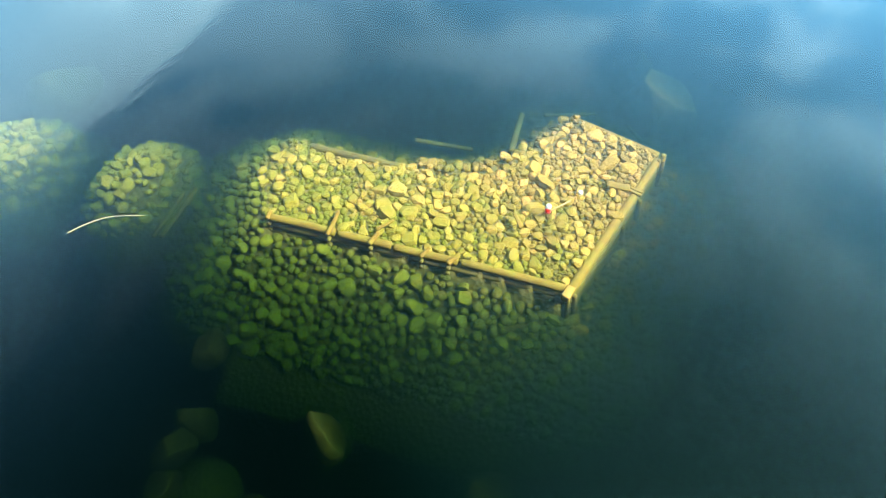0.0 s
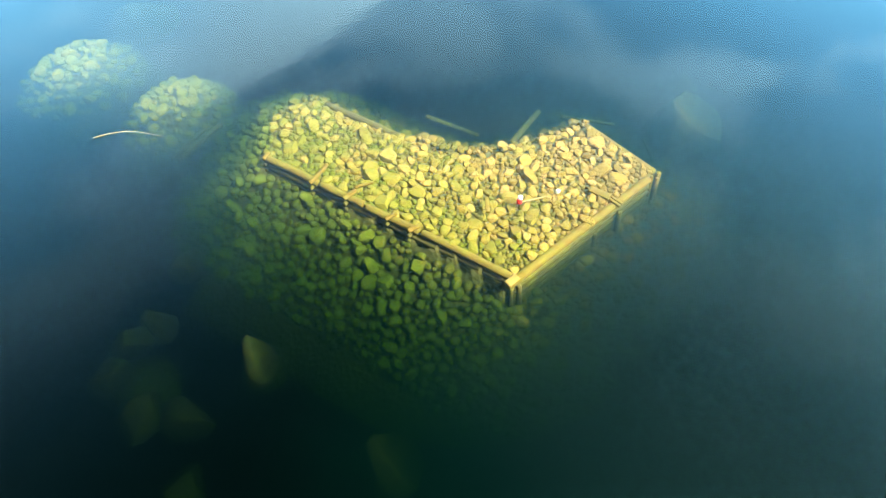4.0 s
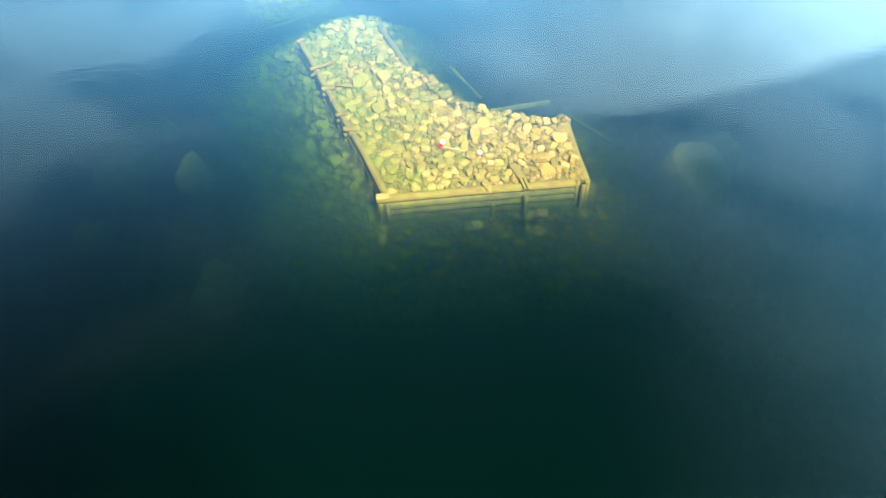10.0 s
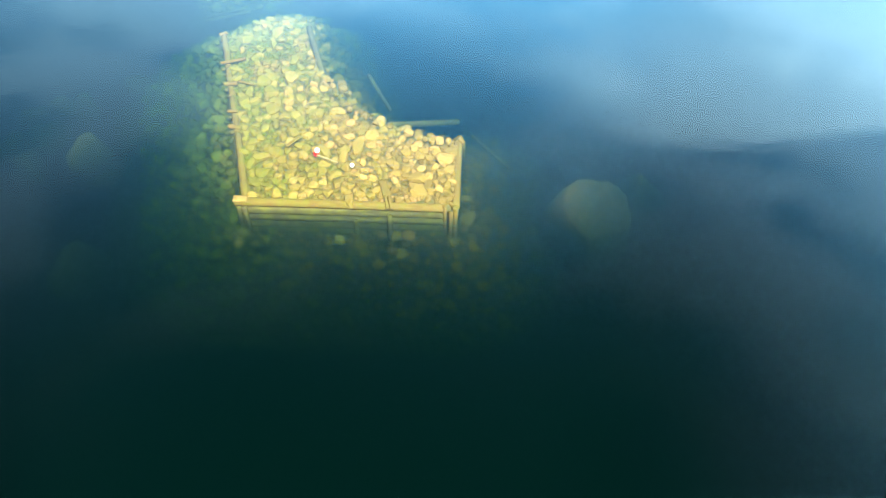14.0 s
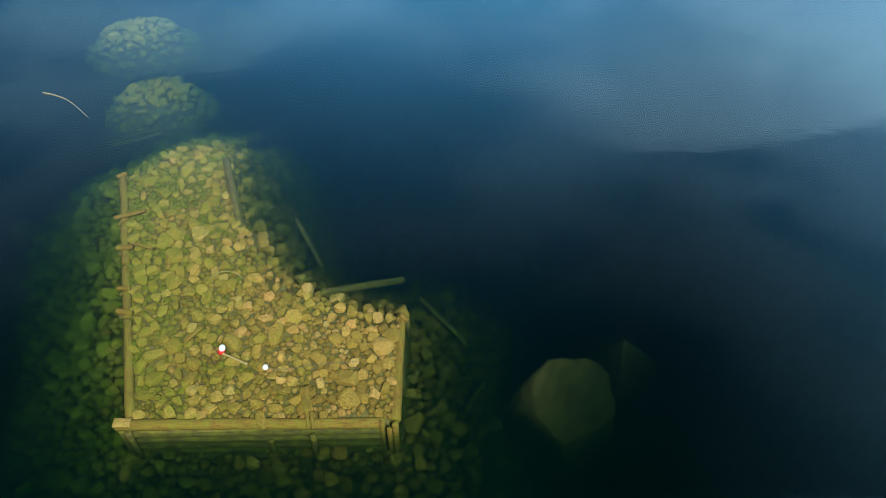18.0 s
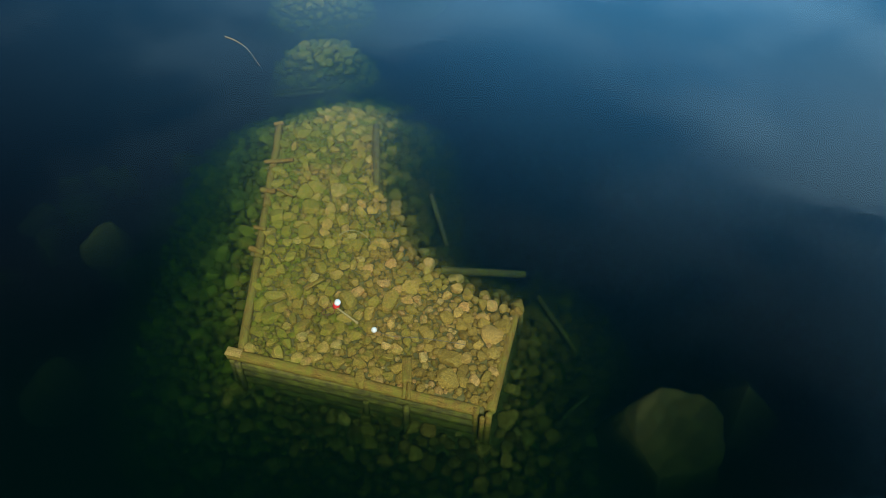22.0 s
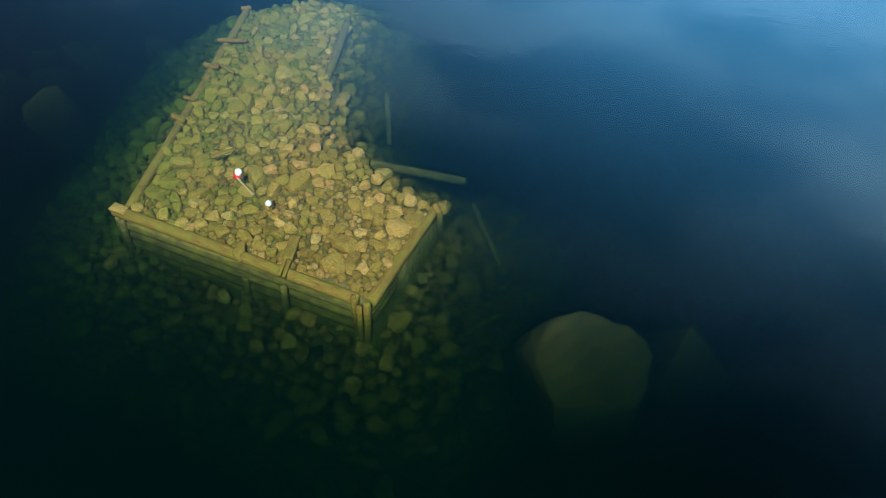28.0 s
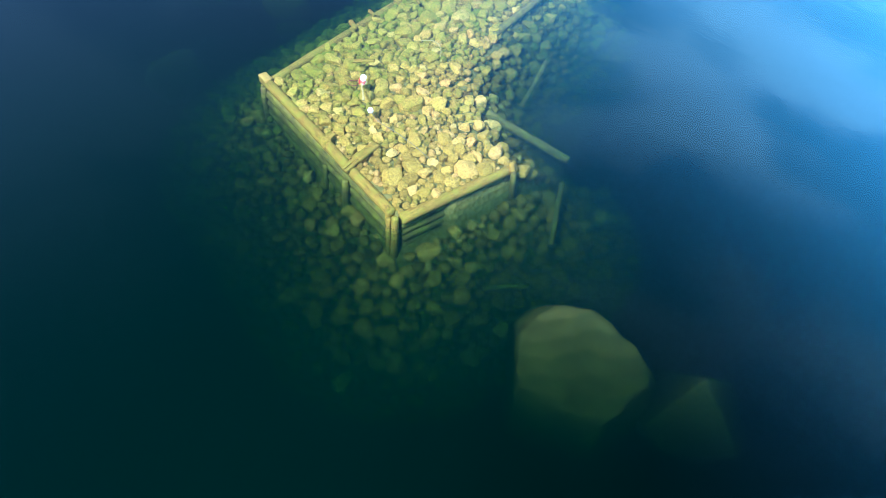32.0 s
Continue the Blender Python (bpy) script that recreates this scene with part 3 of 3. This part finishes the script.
for x, y, top, r, lean in ((0.26, 0.06, -0.2, 0.06, 0.02), (0.1, 0.12, -0.24, 0.05, 0.0), (4.67, 0.06, -0.06, 0.045, 0.03), (4.74, 0.22, -0.04, 0.035, 0.0), (4.82, -0.02, -0.16, 0.045, 0.0), (4.93, 0.03, -0.09, 0.06, -0.03),
                           (3.47, -0.04, -0.3, 0.06, 0.0), (2.7, 0.0, -0.5, 0.055, 0.0)):
    timber("post", (x, y, top), (x + lean, y - 0.12, -1.6), r, r * 1.1, x * 3 + y, LOG if x > 4.5 else DARKLOG, crib, rough=0.2)
bracket = lay(part("bracket", plank_bm(0.52, 0.17, 0.08, 3), LOG, crib, "short weathered bracket beam"), (3.27, 0.76, -0.03), (3.41, 0.26, -0.03))
for side in (-0.055, 0.055):
    lay(part("bracket_fork", plank_bm(0.32, 0.06, 0.07, 5 + side), LOG, crib, "forked tip of the bracket"), (3.41 + 0.7 * side, 0.28, -0.035), (3.47 + 0.8 * side, -0.03, -0.09))
timber("tie_end", (4.98, 2.42, -0.14), (5.13, 2.33, -0.2), 0.06, 0.05, 71, LOG, crib)
timber("post", (5.1, 2.36, -0.2), (5.12, 2.34, -1.2), 0.05, 0.055, 72, DARKLOG, crib, rough=0.2)
lay(part("lap_joint", plank_bm(0.3, 0.17, 0.05, 12), PALELOG, crib, "paler cut notch at the log's end"), (0.02, 0.17, -0.075), (0.31, 0.166, -0.075))

# ---------------------------------------------------------------- sunken timbers
for p0, p1, r in (((3.3, 3.25, -0.45), (5.0, 3.84, -0.77), 0.085), ((2.5, 5.53, -0.58), (3.2, 4.25, -0.78), 0.06), ((5.35, 3.36, -0.85), (6.28, 2.25, -0.97), 0.055), ((6.2, 0.85, -1.2), (6.62, 1.5, -1.2), 0.05),
                  ((-1.5, 9.2, -0.88), (-2.95, 9.0, -1.1), 0.06), ((-1.75, 9.36, -0.88), (-3.05, 9.14, -1.1), 0.05)):
    tagged(timber("sunken_log", p0, p1, r, r * 0.9, r * 300, DARKLOG), "algae-coated sunken log leaning off the stones", "log", "sunken logs")

# ---------------------------------------------------------------- float, ball, cord and reed


def tube_bm(points, r0, r1, seg=8, steps=8):
    """A round tube through points, smoothed between them."""
    pts = [Vector(p) for p in points]
    path = []
    for i in range(len(pts) - 1):
        a, b, c, d = pts[max(i - 1, 0)], pts[i], pts[i + 1], pts[min(i + 2, len(pts) - 1)]
        for k in range(steps):
            u = k / steps
            path.append(0.5 * (2 * b + (c - a) * u + (2 * a - 5 * b + 4 * c - d) * u * u + (3 * b - a - 3 * c + d) * u ** 3))
    path.append(pts[-1])
    bm = bmesh.new()
    loops = []
    for i, p in enumerate(path):
        t = (path[min(i + 1, len(path) - 1)] - path[max(i - 1, 0)]).normalized()
        n = t.cross(Vector((0.13, 0.2, 1))).normalized()
        q = t.cross(n)
        r = r0 + (r1 - r0) * i / (len(path) - 1)
        loops.append([bm.verts.new(p + r * (n * math.cos(2 * math.pi * j / seg) + q * math.sin(2 * math.pi * j / seg))) for j in range(seg)])
    for a, b in zip(loops, loops[1:]):
        for j in range(seg):
            bm.faces.new((a[j], a[(j + 1) % seg], b[(j + 1) % seg], b[j]))
    bm.faces.new(list(reversed(loops[0])))
    bm.faces.new(loops[-1])
    bmesh.ops.recalc_face_normals(bm, faces=bm.faces)
    return bm


def turned_bm(profile, seg=20):
    """A body turned about z from rows of radius, height."""
    bm = bmesh.new()
    loops = [[bm.verts.new((r * math.cos(2 * math.pi * j / seg), r * math.sin(2 * math.pi * j / seg), z)) for j in range(seg)] for r, z in profile]
    for a, b in zip(loops, loops[1:]):
        for j in range(seg):
            bm.faces.new((a[j], a[(j + 1) % seg], b[(j + 1) % seg], b[j]))
    bm.faces.new(list(reversed(loops[0])))
    bm.faces.new(loops[-1])
    bmesh.ops.recalc_face_normals(bm, faces=bm.faces)
    return bm


RED = plain_material("red_plastic", (0.72, 0.03, 0.03), 0.4, 0.2)
WHITE = plain_material("white_plastic", (0.85, 0.84, 0.82), 0.35, 0.1)
PALEWOOD = plain_material("pale_stick", (0.46, 0.36, 0.15), 0.7, 0.4, 25)
CORD = plain_material("dark_red_cord", (0.16, 0.05, 0.04), 0.9, 0.4)
WIRE = plain_material("grey_line", (0.16, 0.15, 0.12), 0.6)
REED = plain_material("dry_reed", (0.70, 0.58, 0.34), 0.7, 0.3, 12)

buoy = thing("marker_float", "red and white plastic float on a pale stick", "float", (1.68, 1.46, 0.08))
tilt = Vector((0.35, 0.12, 1)).to_track_quat("Z", "Y").to_matrix().to_4x4()
body = part("body", turned_bm([(0.03, 0), (0.06, 0.008), (0.075, 0.03), (0.077, 0.12), (0.066, 0.135)]), RED, buoy, "red lower half")
body.matrix_basis = tilt @ Matrix.Scale(0.85, 4)
cap = part("cap", turned_bm([(0.055, 0.136), (0.066, 0.14), (0.07, 0.2), (0.058, 0.232), (0.03, 0.245)]), WHITE, buoy, "white rounded cap")
cap.matrix_basis = tilt @ Matrix.Scale(0.85, 4)
part("stick", tube_bm([(0.03, -0.03, 0.05), (0.28, -0.15, 0.045), (0.54, -0.29, 0.06)], 0.018, 0.021), PALEWOOD, buoy, "pale peeled stick")
part("stick_end", tube_bm([(0.5, -0.265, 0.058), (0.545, -0.295, 0.06)], 0.028, 0.03), PALEWOOD, buoy, "thicker butt of the stick")
part("cord", tube_bm([(0.02, 0.0, 0.02), (-0.12, -0.05, 0.03), (-0.2, -0.2, 0.02), (-0.06, -0.22, 0.03), (0.02, -0.12, 0.02), (-0.1, 0.06, 0.03), (-0.16, 0.14, 0.02)], 0.006, 0.006), CORD, buoy, "tangled dark red cord")

ball = thing("float_ball", "small white float ball on a thin line", "float", (2.56, 1.1, 0.13))
part("ball", turned_bm([(0.012, -0.055), (0.036, -0.044), (0.053, -0.018), (0.056, 0.0), (0.053, 0.018), (0.036, 0.044), (0.012, 0.055)]), WHITE, ball)
part("line", tube_bm([(0.05, 0, -0.02), (0.35, -0.04, -0.03), (0.75, 0.02, -0.02), (1.2, 0.08, -0.04), (1.7, 0.1, -0.05)], 0.005, 0.005, 6), WIRE, ball, "thin grey line across the stones")

reed = new("reed_stem", mesh_of("reed_stem", tube_bm([(-4.42, 9.62, 0.2), (-4.05, 9.5, 0.19), (-3.6, 9.25, 0.15), (-3.1, 8.85, -0.05)], 0.009, 0.004, 8), REED))
tagged(reed, "long pale dry reed stem drifting at the surface", "reed")

TWIG = plain_material("dull_twig", (0.40, 0.34, 0.14), 0.8, 0.4, 20)
twig = new("bent_twig", mesh_of("bent_twig", tube_bm([(1.13, 3.24, 0.1), (1.33, 3.4, 0.13), (1.6, 3.38, 0.12), (1.83, 3.22, 0.08)], 0.009, 0.006), TWIG))
tagged(twig, "thin bent pale twig lying on the stones", "twig")
board = lay(part("broken_board", plank_bm(0.42, 0.09, 0.03, 9), LOG), (0.97, 1.72, 0.12), (1.24, 2.04, 0.14))
tagged(board, "short broken weathered board among the stones", "board")
